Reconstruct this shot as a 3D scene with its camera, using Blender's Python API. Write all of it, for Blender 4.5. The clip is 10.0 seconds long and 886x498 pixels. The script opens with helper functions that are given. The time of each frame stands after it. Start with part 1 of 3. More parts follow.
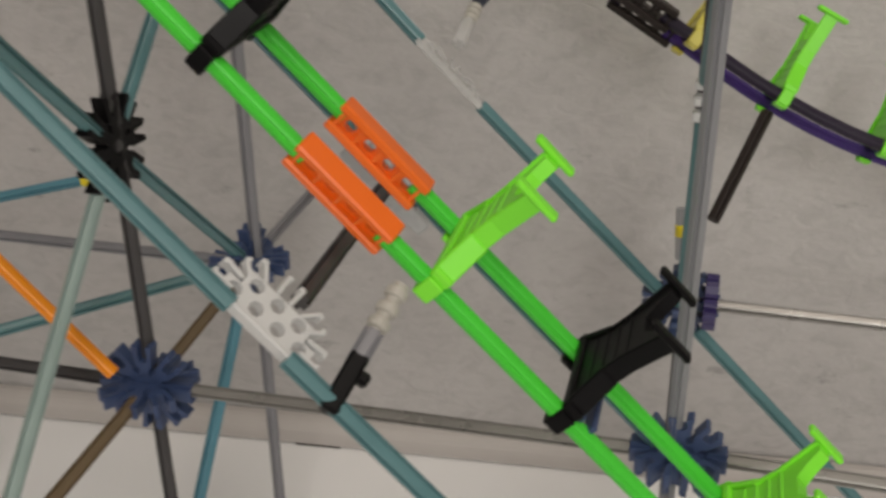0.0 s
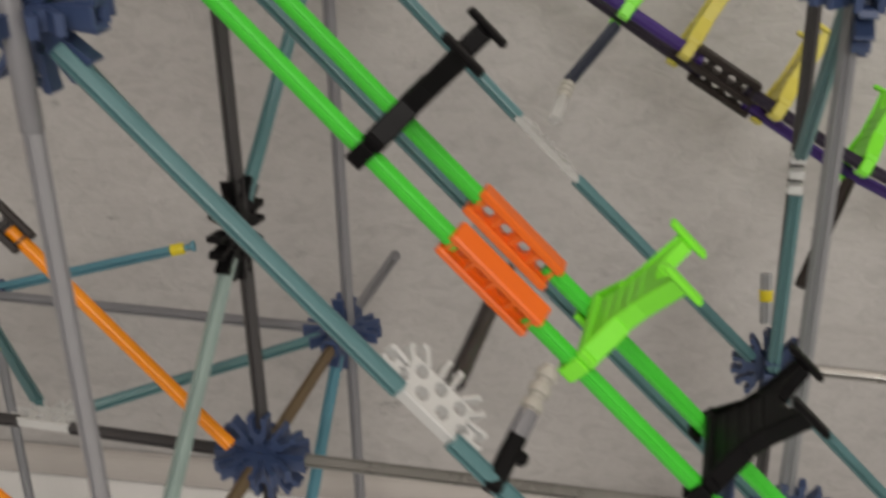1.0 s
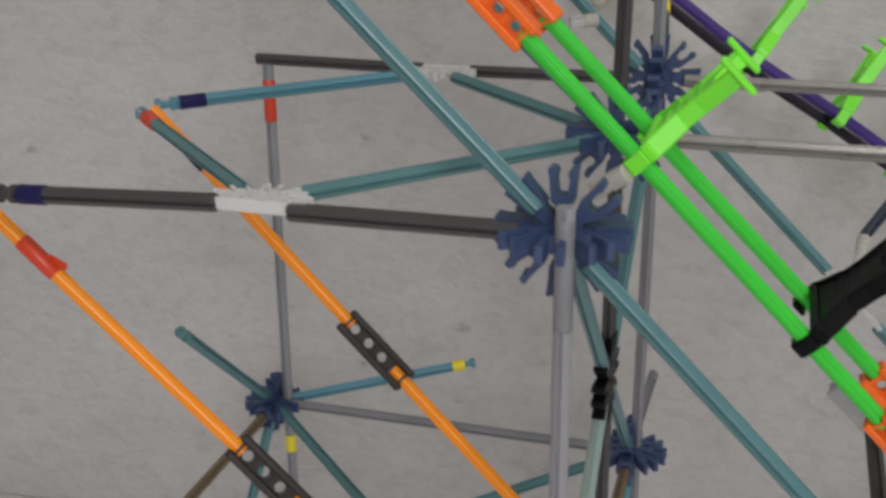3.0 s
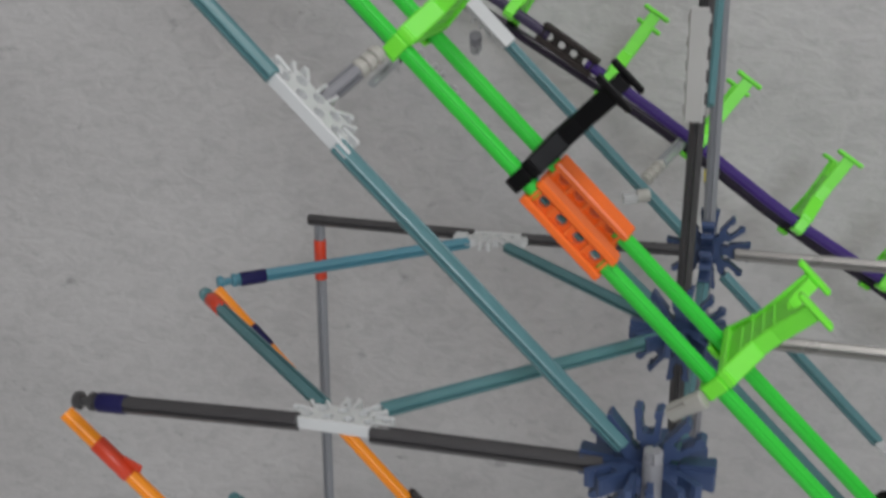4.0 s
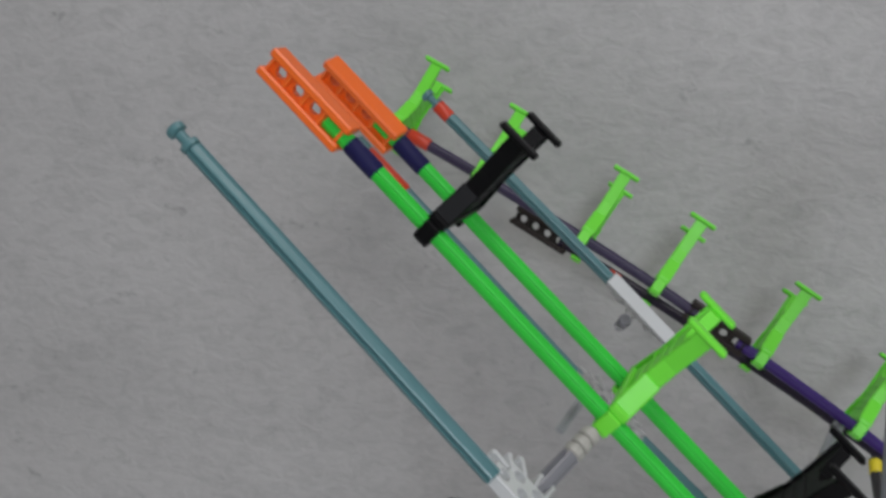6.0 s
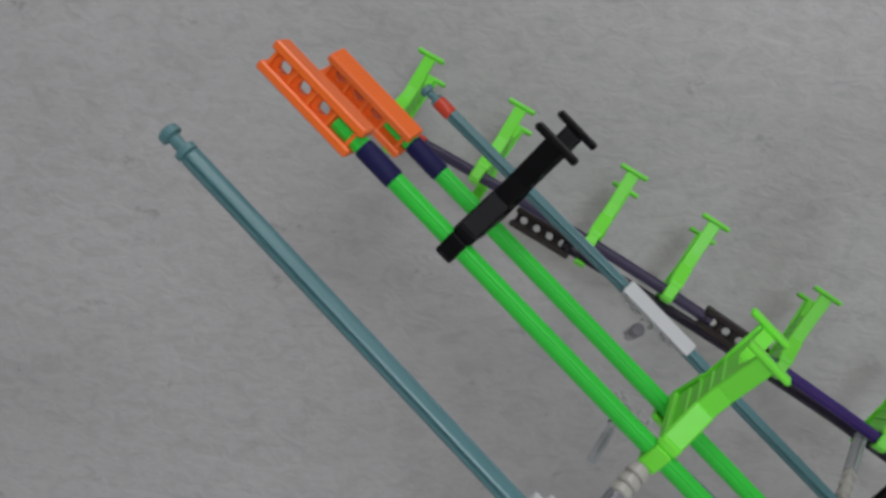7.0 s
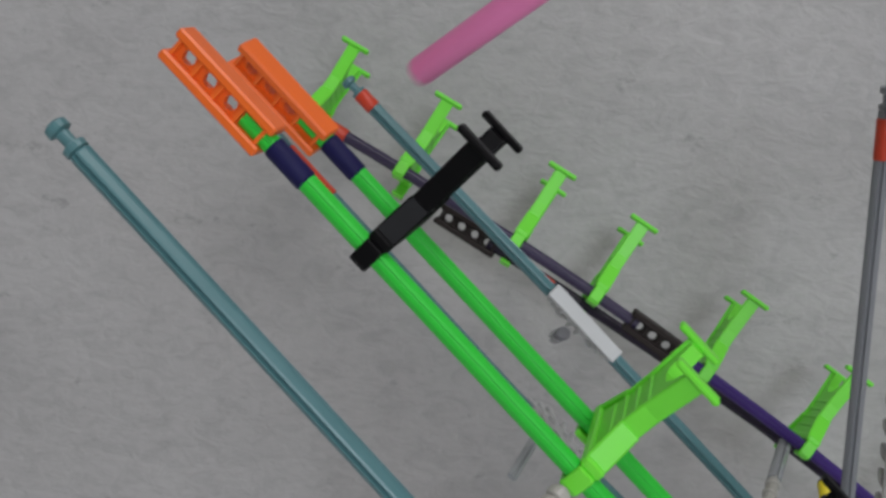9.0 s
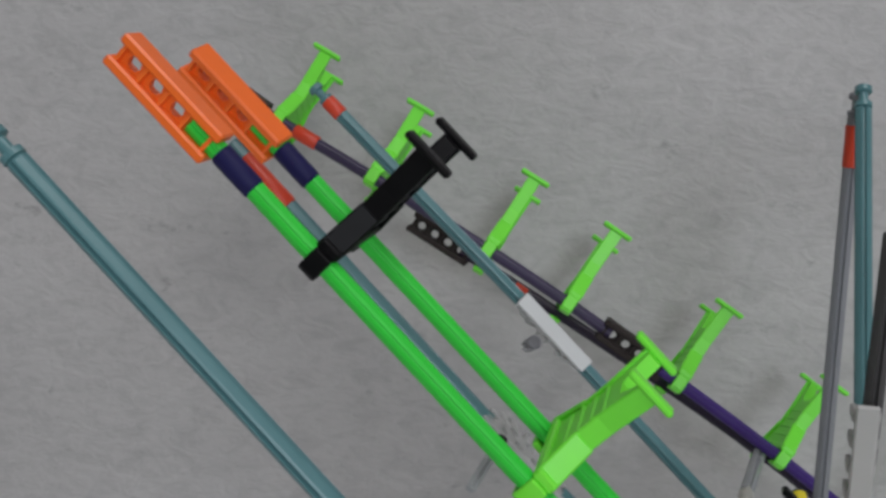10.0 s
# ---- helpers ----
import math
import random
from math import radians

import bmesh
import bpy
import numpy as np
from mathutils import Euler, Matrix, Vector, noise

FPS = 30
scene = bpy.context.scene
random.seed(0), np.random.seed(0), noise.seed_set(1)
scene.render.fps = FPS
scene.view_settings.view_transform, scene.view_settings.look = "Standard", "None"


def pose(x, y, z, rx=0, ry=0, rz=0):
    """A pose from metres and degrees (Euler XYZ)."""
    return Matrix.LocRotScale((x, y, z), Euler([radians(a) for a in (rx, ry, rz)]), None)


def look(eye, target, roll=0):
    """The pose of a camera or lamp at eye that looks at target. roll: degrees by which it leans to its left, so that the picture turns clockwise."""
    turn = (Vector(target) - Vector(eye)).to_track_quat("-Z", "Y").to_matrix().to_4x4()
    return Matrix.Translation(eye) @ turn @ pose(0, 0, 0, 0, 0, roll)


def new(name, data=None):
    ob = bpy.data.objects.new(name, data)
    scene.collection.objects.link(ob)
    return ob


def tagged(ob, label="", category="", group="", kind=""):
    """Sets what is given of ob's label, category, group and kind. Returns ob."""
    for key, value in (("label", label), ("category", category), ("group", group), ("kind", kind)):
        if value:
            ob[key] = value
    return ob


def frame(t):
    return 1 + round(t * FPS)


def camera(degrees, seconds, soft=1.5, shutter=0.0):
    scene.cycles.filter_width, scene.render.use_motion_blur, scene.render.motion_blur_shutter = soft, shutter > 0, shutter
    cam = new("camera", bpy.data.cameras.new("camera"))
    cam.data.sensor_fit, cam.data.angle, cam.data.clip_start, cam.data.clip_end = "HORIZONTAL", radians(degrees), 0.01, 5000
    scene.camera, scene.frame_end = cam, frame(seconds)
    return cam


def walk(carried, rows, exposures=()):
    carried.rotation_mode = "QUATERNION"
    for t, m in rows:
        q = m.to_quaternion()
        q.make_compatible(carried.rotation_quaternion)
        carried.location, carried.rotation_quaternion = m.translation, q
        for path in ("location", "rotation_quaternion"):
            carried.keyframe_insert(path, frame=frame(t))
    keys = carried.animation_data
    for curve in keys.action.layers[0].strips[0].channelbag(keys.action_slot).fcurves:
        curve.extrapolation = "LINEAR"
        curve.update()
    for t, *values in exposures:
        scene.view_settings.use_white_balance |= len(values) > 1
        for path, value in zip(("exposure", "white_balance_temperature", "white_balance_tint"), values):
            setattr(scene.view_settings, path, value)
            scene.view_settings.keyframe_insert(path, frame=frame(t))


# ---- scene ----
# Camera: seconds, eye, then the turn in degrees
cam = camera(44.35, 10.0, soft=3.1, shutter=0.5)
PATH = [
    (0.0, -0.0031, 0.0043, 0.4924, 62.97, 0.39, 14.25),
    (0.5, -0.0116, -0.0181, 0.5000, 64.32, 1.38, 15.37),
    (1.0, -0.0426, -0.0148, 0.5111, 65.29, 1.15, 14.28),
    (1.5, -0.0898, -0.0261, 0.5267, 67.15, 1.56, 15.40),
    (2.0, -0.1147, -0.0485, 0.5359, 68.13, 1.20, 17.45),
    (2.2, -0.1240, -0.0596, 0.5451, 68.47, 1.25, 17.78),
    (3.3, -0.1761, -0.0854, 0.5938, 68.01, 1.06, 16.95),
    (3.5, -0.1828, -0.0841, 0.6088, 68.86, 1.25, 16.79),
    (4.0, -0.1955, -0.0793, 0.6357, 70.94, 0.73, 17.16),
    (4.5, -0.2129, -0.0771, 0.6531, 71.79, 0.63, 17.18),
    (5.0, -0.2332, -0.0740, 0.6761, 74.69, 1.45, 17.91),
    (5.5, -0.2522, -0.0682, 0.6946, 76.06, 0.95, 19.18),
    (6.0, -0.2616, -0.0578, 0.7135, 77.70, 1.22, 19.21),
    (6.2, -0.2667, -0.0576, 0.7144, 78.26, 1.68, 19.42),
    (7.3, -0.2995, -0.0110, 0.7124, 76.64, 0.92, 15.71),
    (7.5, -0.2999, -0.0052, 0.7123, 76.37, 0.82, 14.96),
    (8.0, -0.2971, -0.0038, 0.7063, 76.14, 0.63, 14.15),
    (8.5, -0.2973, -0.0081, 0.7112, 76.61, 0.09, 13.94),
    (9.0, -0.2963, -0.0048, 0.7145, 76.43, -0.46, 13.59),
    (9.5, -0.2922, -0.0004, 0.7160, 76.47, -0.07, 13.71),
    (10.0, -0.2847, 0.0033, 0.7138, 76.81, -0.45, 13.44),
]
EXPOSURES = [(0.0, -0.33, 7350, 14.5), (1.0, -0.28, 7300, 14), (1.5, -0.20, 7250, 14), (2.0, -0.19, 7100, 14), (3.5, -0.24, 6450, 12), (5.0, -0.38, 6200, 11), (7.0, -0.50, 6200, 11.5), (10.0, -0.49, 6200, 11.5)]
walk(cam, [(t, pose(x, y, z, rx, ry, rz)) for t, x, y, z, rx, ry, rz in PATH], EXPOSURES)

# Light: two unseen lamps added, one overhead and a soft one behind the camera
world = bpy.data.worlds.new("room_dim")
scene.world = world
world.use_nodes = True
world.node_tree.nodes["Background"].inputs[0].default_value = (0.55, 0.6, 0.65, 1)
world.node_tree.nodes["Background"].inputs[1].default_value = 0.15


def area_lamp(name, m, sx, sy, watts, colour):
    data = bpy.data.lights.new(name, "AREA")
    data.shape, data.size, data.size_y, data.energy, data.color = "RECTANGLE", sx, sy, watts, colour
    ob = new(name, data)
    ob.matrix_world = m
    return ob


area_lamp("added_top_lamp", look((0.32, -0.35, 2.33), (0.0, 0.3, 0.0)), 0.8, 0.6, 19.2, (1.0, 0.97, 0.93))
area_lamp("added_front_lamp", look((0.50, -1.50, 1.25), (-0.10, 0.6, 0.3)), 0.6, 0.6, 20.6, (0.93, 0.97, 1.0))


# ---- materials ----
def material(name, colour, rough=0.4, metal=0.0, vary=0.12, scale=60.0, bump=0.05, fine=900.0, spec=0.5, clear=0.0):
    mat = bpy.data.materials.new(name)
    mat.use_nodes = True
    nt = mat.node_tree
    b = nt.nodes["Principled BSDF"]
    tex = nt.nodes.new("ShaderNodeTexCoord")
    n1, n2 = nt.nodes.new("ShaderNodeTexNoise"), nt.nodes.new("ShaderNodeTexNoise")
    n1.inputs["Scale"].default_value, n1.inputs["Detail"].default_value = scale, 4.0
    n2.inputs["Scale"].default_value, n2.inputs["Detail"].default_value = fine, 3.0
    ramp = nt.nodes.new("ShaderNodeMix")
    ramp.data_type = "RGBA"
    ramp.inputs["A"].default_value = (*[c * (1 - vary) for c in colour], 1)
    ramp.inputs["B"].default_value = (*[min(1, c * (1 + vary) + 0.01 * vary) for c in colour], 1)
    rr = nt.nodes.new("ShaderNodeMapRange")
    rr.inputs["To Min"].default_value, rr.inputs["To Max"].default_value = max(0.05, rough - 0.1), min(1, rough + 0.12)
    bp = nt.nodes.new("ShaderNodeBump")
    bp.inputs["Strength"].default_value, bp.inputs["Distance"].default_value = bump, 0.0006
    for n in (n1, n2):
        nt.links.new(tex.outputs["Object"], n.inputs["Vector"])
    nt.links.new(n1.outputs["Fac"], ramp.inputs["Factor"])
    nt.links.new(ramp.outputs["Result"], b.inputs["Base Color"])
    nt.links.new(n1.outputs["Fac"], rr.inputs["Value"])
    nt.links.new(rr.outputs["Result"], b.inputs["Roughness"])
    nt.links.new(n2.outputs["Fac"], bp.inputs["Height"])
    nt.links.new(bp.outputs["Normal"], b.inputs["Normal"])
    b.inputs["Metallic"].default_value = metal
    b.inputs["Specular IOR Level"].default_value = spec
    b.inputs["Coat Weight"].default_value = clear
    return mat


TEAL = material("teal_plastic", (0.082, 0.190, 0.203), 0.33, spec=0.45)
BLUE_TEAL = material("blue_teal_plastic", (0.075, 0.22, 0.28), 0.38, spec=0.4)
PALE_TEAL = material("pale_grey_green_plastic", (0.25, 0.33, 0.31), 0.3)
GREY = material("grey_plastic", (0.19, 0.19, 0.205), 0.38)
LIGHT_GREY = material("light_grey_plastic", (0.255, 0.255, 0.27), 0.32)
SILVER = material("silver_grey_plastic", (0.23, 0.22, 0.205), 0.28, metal=0.25)
DARK_GREY = material("dark_grey_plastic", (0.052, 0.049, 0.050), 0.45, spec=0.35)
BROWN = material("brown_plastic", (0.15, 0.105, 0.06), 0.42)
BLUE_GREY = material("blue_grey_plastic", (0.215, 0.22, 0.235), 0.34)
SLATE = material("slate_plastic", (0.035, 0.042, 0.065), 0.4, spec=0.35)
BLUE = material("slate_blue_plastic", (0.036, 0.060, 0.135), 0.42, spec=0.4)
INDIGO = material("indigo_plastic", (0.032, 0.022, 0.10), 0.4)
GREEN = material("green_tube_plastic", (0.034, 0.57, 0.040), 0.42, vary=0.10, spec=0.4)
LIME = material("lime_green_plastic", (0.185, 0.80, 0.040), 0.40, vary=0.08)
YELLOW_TIE = material("pale_yellow_plastic", (0.62, 0.55, 0.10), 0.4)
ORANGE_CLIP = material("orange_plastic", (0.88, 0.150, 0.012), 0.38, vary=0.08)
ORANGE_RAIL = material("amber_tube_plastic", (0.86, 0.27, 0.005), 0.42, vary=0.08)
PURPLE = material("purple_tube_plastic", (0.05, 0.02, 0.17), 0.42, spec=0.35)
DULL_PURPLE = material("greyish_purple_tube_plastic", (0.045, 0.034, 0.075), 0.42, spec=0.35)
DARK_PURPLE = material("dark_purple_tube_plastic", (0.018, 0.011, 0.028), 0.36, spec=0.35)
BLACK = material("black_plastic", (0.0036, 0.0033, 0.0038), 0.42, spec=0.11)
UMBER = material("dark_brown_plastic", (0.02, 0.014, 0.012), 0.5, spec=0.3)
WHITE = material("white_plastic", (0.56, 0.565, 0.56), 0.38, vary=0.04)
IVORY = material("ivory_plastic", (0.40, 0.39, 0.375), 0.4, vary=0.05)
CLEAR_GREY = material("smoke_grey_plastic", (0.36, 0.37, 0.38), 0.25)
MILKY = material("milky_white_plastic", (0.50, 0.48, 0.43), 0.35)
MILKY.node_tree.nodes["Principled BSDF"].inputs["Alpha"].default_value = 0.78
FROSTED = material("clear_frosted_plastic", (0.60, 0.60, 0.59), 0.25)
FROSTED.node_tree.nodes["Principled BSDF"].inputs["Alpha"].default_value = 0.52
NAVY_TAPE = material("navy_tape", (0.010, 0.009, 0.062), 0.55, spec=0.2)
RED_TAPE = material("red_tape", (0.58, 0.045, 0.012), 0.4)
YELLOW_TAPE = material("yellow_tape", (0.72, 0.58, 0.02), 0.45)
PINK = material("pink_plastic", (0.92, 0.25, 0.53), 0.42, vary=0.05)
TRIM_PAINT = material("grey_trim_paint", (0.46, 0.43, 0.41), 0.5, vary=0.06, scale=12)
FLOOR_WHITE = material("white_floor", (0.89, 0.89, 0.89), 0.45, vary=0.05, scale=9, fine=200)
ROOM_PAINT = material("room_paint", (0.6, 0.59, 0.57), 0.7, vary=0.05, scale=4, fine=150)


def wall_material():
    mat = bpy.data.materials.new("rough_grey_wall_covering")
    mat.use_nodes = True
    nt = mat.node_tree
    b = nt.nodes["Principled BSDF"]
    tex = nt.nodes.new("ShaderNodeTexCoord")
    squash = nt.nodes.new("ShaderNodeMapping")
    squash.inputs["Scale"].default_value = (0.80, 1.0, 1.35)
    nt.links.new(tex.outputs["Object"], squash.inputs["Vector"])
    def noise_tex(scale, detail, rough=0.55):
        n = nt.nodes.new("ShaderNodeTexNoise")
        n.inputs["Scale"].default_value, n.inputs["Detail"].default_value, n.inputs["Roughness"].default_value = scale, detail, rough
        nt.links.new(squash.outputs["Vector"], n.inputs["Vector"])
        return n
    large, mid, fine = noise_tex(6, 4), noise_tex(66, 5, 0.6), noise_tex(190, 3, 0.5)
    speck = noise_tex(38, 6, 0.7)
    mid.inputs["Distortion"].default_value, fine.inputs["Distortion"].default_value = 0.9, 0.5
    def mix(kind, fac, a, c):
        m = nt.nodes.new("ShaderNodeMix")
        m.data_type, m.blend_type = "RGBA", kind
        m.inputs["Factor"].default_value = fac
        for key, value in (("A", a), ("B", c)):
            if isinstance(value, tuple):
                m.inputs[key].default_value = value
            else:
                nt.links.new(value, m.inputs[key])
        return m.outputs["Result"]
    def ramp(src, lo, hi, c0, c1):
        r = nt.nodes.new("ShaderNodeValToRGB")
        r.color_ramp.elements[0].position, r.color_ramp.elements[1].position = lo, hi
        r.color_ramp.elements[0].color, r.color_ramp.elements[1].color = (c0, c0, c0, 1), (c1, c1, c1, 1)
        nt.links.new(src, r.inputs["Fac"])
        return r.outputs["Color"]
    col = mix("MULTIPLY", 1.0, (0.465, 0.45, 0.442, 1), ramp(large.outputs["Fac"], 0.3, 0.7, 0.92, 1.06))
    col = mix("MULTIPLY", 1.0, col, ramp(mid.outputs["Fac"], 0.30, 0.54, 0.89, 1.02))
    col = mix("MULTIPLY", 1.0, col, ramp(fine.outputs["Fac"], 0.3, 0.65, 0.965, 1.02))
    col = mix("MULTIPLY", 1.0, col, ramp(speck.outputs["Fac"], 0.29, 0.37, 0.70, 1.0))
    nt.links.new(col, b.inputs["Base Color"])
    b.inputs["Roughness"].default_value = 0.85
    add = nt.nodes.new("ShaderNodeMath")
    nt.links.new(mid.outputs["Fac"], add.inputs[0])
    soft_fine = nt.nodes.new("ShaderNodeMath")
    soft_fine.operation = "MULTIPLY"
    soft_fine.inputs[1].default_value = 0.45
    nt.links.new(fine.outputs["Fac"], soft_fine.inputs[0])
    nt.links.new(soft_fine.outputs[0], add.inputs[1])
    bp = nt.nodes.new("ShaderNodeBump")
    bp.inputs["Strength"].default_value, bp.inputs["Distance"].default_value = 0.68, 0.0019
    nt.links.new(add.outputs[0], bp.inputs["Height"])
    nt.links.new(bp.outputs["Normal"], b.inputs["Normal"])
    return mat


WALL = wall_material()


# ---- mesh helpers ----
def to_mesh(name, bm, mat, smooth=False):
    bmesh.ops.recalc_face_normals(bm, faces=bm.faces)
    me = bpy.data.meshes.new(name)
    bm.to_mesh(me)
    bm.free()
    me.materials.append(mat)
    if smooth:
        for p in me.polygons:
            p.use_smooth = True
    return me


def thing(name, at, label, category, group=""):
    ob = new(name)
    ob.empty_display_size = 0.01
    ob.matrix_basis = at if isinstance(at, Matrix) else Matrix.Translation(at)
    return tagged(ob, label, category, group)


def part(name, bm, mat, parent, label="", smooth=False):
    ob = new(name, to_mesh(name, bm, mat, smooth))
    ob.parent = parent
    return tagged(ob, label)


def share(name, mesh, parent, m=Matrix()):
    ob = new(name, mesh)
    ob.parent = parent
    ob.matrix_basis = m
    return ob


def box(bm, centre, size, turn=None, bevel=0.0006):
    m = Matrix.Translation(centre) @ (turn.to_4x4() if turn else Matrix())
    vs = bmesh.ops.create_cube(bm, size=1.0, matrix=m @ Matrix.Diagonal((*size, 1)))["verts"]
    if bevel:
        es = list({e for v in vs for e in v.link_edges})
        bmesh.ops.bevel(bm, geom=es, offset=min(bevel, min(size) * 0.3), segments=1, affect="EDGES")


def frame_of(d, up=(0, 1, 0)):
    """Columns: side, up-ish, along d."""
    z = Vector(d).normalized()
    x = Vector(up).cross(z)
    if x.length < 1e-4:
        x = Vector((1, 0, 0)).cross(z)
    x.normalize()
    return Matrix((x, z.cross(x), z)).transposed()


def grooved_profile(lip, floor, wide):
    """Round outline with four flats and four grooves; wide: half the groove's angle."""
    out = []
    for q in range(4):
        a = q * math.pi / 2
        e = math.pi / 4 - wide
        for da, rad in ((-e, lip), (-0.30, 1.0), (0.30, 1.0), (e, lip), (e + wide * 0.45, floor), (e + wide * 1.55, floor)):
            out.append((rad * math.cos(a + da), rad * math.sin(a + da)))
    return out


RIBBED = grooved_profile(1.03, 0.60, 0.24)
RAIL_SKIN = grooved_profile(1.0, 0.86, 0.16)
ROUND = [(math.cos(i * math.pi / 9), math.sin(i * math.pi / 9)) for i in range(18)]


def sweep(bm, stations, profile):
    """Closed skin through stations of (centre, 3x3 frame, radius)."""
    rings = []
    for c, f, r in stations:
        rings.append([bm.verts.new(Vector(c) + f @ Vector((u * r, v * r, 0))) for u, v in profile])
    n = len(profile)
    for a, b in zip(rings, rings[1:]):
        for i in range(n):
            bm.faces.new((a[i], a[(i + 1) % n], b[(i + 1) % n], b[i]))
    bm.faces.new(rings[0][::-1])
    bm.faces.new(rings[-1])


R_ROD = 0.0031


def rod(name, p, q, mat, label, tapes=(), r=R_ROD, knob=(False, False), profile=RIBBED, group="rods of the model"):
    """A ribbed construction rod with grooved ends; tapes: (from, to, material, label) in metres from p."""
    p, q = Vector(p), Vector(q)
    d = q - p
    f = frame_of(d) @ Euler((0, 0, math.pi / 4)).to_matrix()
    L, u = d.length, d.normalized()
    grooved = [(0, 0.80), (0.0006, 1.05), (0.0027, 1.08), (0.0033, 0.60), (0.0070, 0.60), (0.0075, 1.08), (0.0094, 1.08), (0.0100, 0.62)]
    plain = [(0, 0.92), (0.0005, 1.0)]
    cut = [0.0099 if k else 0.0 for k in knob]
    bm = bmesh.new()
    sweep(bm, [(u * (cut[0] + d0), f, r * k) for d0, k in plain] + [(u * (L - cut[1] - d0), f, r * k) for d0, k in reversed(plain)], profile)
    ob = new(name, to_mesh(name, bm, mat))
    ob.matrix_basis = Matrix.Translation(p)
    tagged(ob, label, "rod", group)
    for end, here in enumerate(knob):
        if here:
            bm = bmesh.new()
            sweep(bm, [(u * (L - d0 if end else d0), f, r * k) for d0, k in grooved], ROUND)
            part("grooved_end", bm, mat, ob)
    for s0, s1, tm, tl in tapes:
        bm = bmesh.new()
        k = 0.93 if tm is GREY else 1.0
        sweep(bm, [(u * s0, f, r * 1.08 * k), (u * (s0 + 0.0004), f, r * 1.15 * k), (u * (s0 * 0.4 + s1 * 0.6), f, r * 1.13 * k), (u * (s1 - 0.0004), f, r * 1.16 * k), (u * s1, f, r * 1.08 * k)], ROUND)
        part("tape_band", bm, tm, ob, tl, True)
    return ob


def tube(name, pts, mat, label, r=0.0032, group="", turn=0.45):
    """A flexible rail through the points: a rod with shallow grooves."""
    pts = [Vector(p) for p in pts]
    st = []
    for i, p in enumerate(pts):
        d = pts[min(i + 1, len(pts) - 1)] - pts[max(i - 1, 0)]
        st.append((p - pts[0], frame_of(d) @ Euler((0, 0, turn)).to_matrix(), r))
    bm = bmesh.new()
    sweep(bm, st, RAIL_SKIN)
    ob = new(name, to_mesh(name, bm, mat))
    ob.matrix_basis = Matrix.Translation(pts[0])
    return tagged(ob, label, "rail", group)


# ---- the room ----
def slab(name, centre, size, mat, label, category, turn=0.0):
    bm = bmesh.new()
    box(bm, (0, 0, 0), size, None, 0)
    ob = new(name, to_mesh(name, bm, mat))
    ob.matrix_basis = pose(*centre, 0, 0, turn)
    return tagged(ob, label, category, "", "structure")


WALL_TURN = 4.8
slab("floor", (0.0, 0.0, -0.05), (4.4, 4.4, 0.1), FLOOR_WHITE, "smooth white floor below the model", "floor")
wall = slab("wall_north", (0.0, 0.643 + 0.06, 1.2), (4.4, 0.12, 2.4), WALL, "rough grey wall covering with a fine wrinkled grain", "wall", WALL_TURN)
slab("wall_south", (0.0, -1.75, 1.2), (4.4, 0.12, 2.4), ROOM_PAINT, "plain pale wall", "wall")
slab("wall_east", (2.0, -0.5, 1.2), (0.12, 3.4, 2.4), ROOM_PAINT, "plain pale wall", "wall")
slab("wall_west", (-2.0, -0.6, 1.2), (0.12, 3.4, 2.4), ROOM_PAINT, "plain pale wall", "wall")
slab("ceiling", (0.0, -0.5, 2.45), (4.4, 3.6, 0.1), ROOM_PAINT, "plain white ceiling", "ceiling")
# rounded strip where the wall meets the floor
bm = bmesh.new()
prof = [(0.0, 0.0), (-0.012, 0.0)] + [(-0.012 * math.cos(a), 0.007 + 0.012 * math.sin(a)) for a in (0, 0.3, 0.6, 0.9, 1.2, 1.57)]
ends = [[bm.verts.new((x, y, z)) for y, z in prof] for x in (-1.9, 1.9)]
for i in range(len(prof)):
    j = (i + 1) % len(prof)
    bm.faces.new((ends[0][i], ends[0][j], ends[1][j], ends[1][i]))
bm.faces.new(ends[0])
bm.faces.new(ends[1][::-1])
trim = new("trim", to_mesh("trim", bm, TRIM_PAINT))
trim.matrix_basis = pose(0, 0.641, 0.0015, 0, 0, WALL_TURN)
tagged(trim, "rounded grey strip along the foot of the wall", "trim", "", "structure")
# Flat dark piece on the floor for a dark mark at the strip's foot
bm = bmesh.new()
box(bm, (0, 0, 0), (0.034, 0.0030, 0.0012), None, 0.0005)
dark_sliver = new("trim", to_mesh("trim", bm, UMBER))
dark_sliver.matrix_basis = pose(-0.255, 0.6085, 0.0006, 0, 0, WALL_TURN)
tagged(dark_sliver, "thin dark sliver on the floor at the grey strip's foot", "trim", "", "structure")


# ---- connectors of the construction set ----
def prism(bm, outline, thick):
    """Flat plate with the given outline in x-y, one piece."""
    low, top = ([bm.verts.new((x, y, z)) for x, y in outline] for z in (-thick / 2, thick / 2))
    bm.faces.new(low[::-1])
    bm.faces.new(top)
    n = len(outline)
    for i in range(n):
        bm.faces.new((low[i], low[(i + 1) % n], top[(i + 1) % n], top[i]))


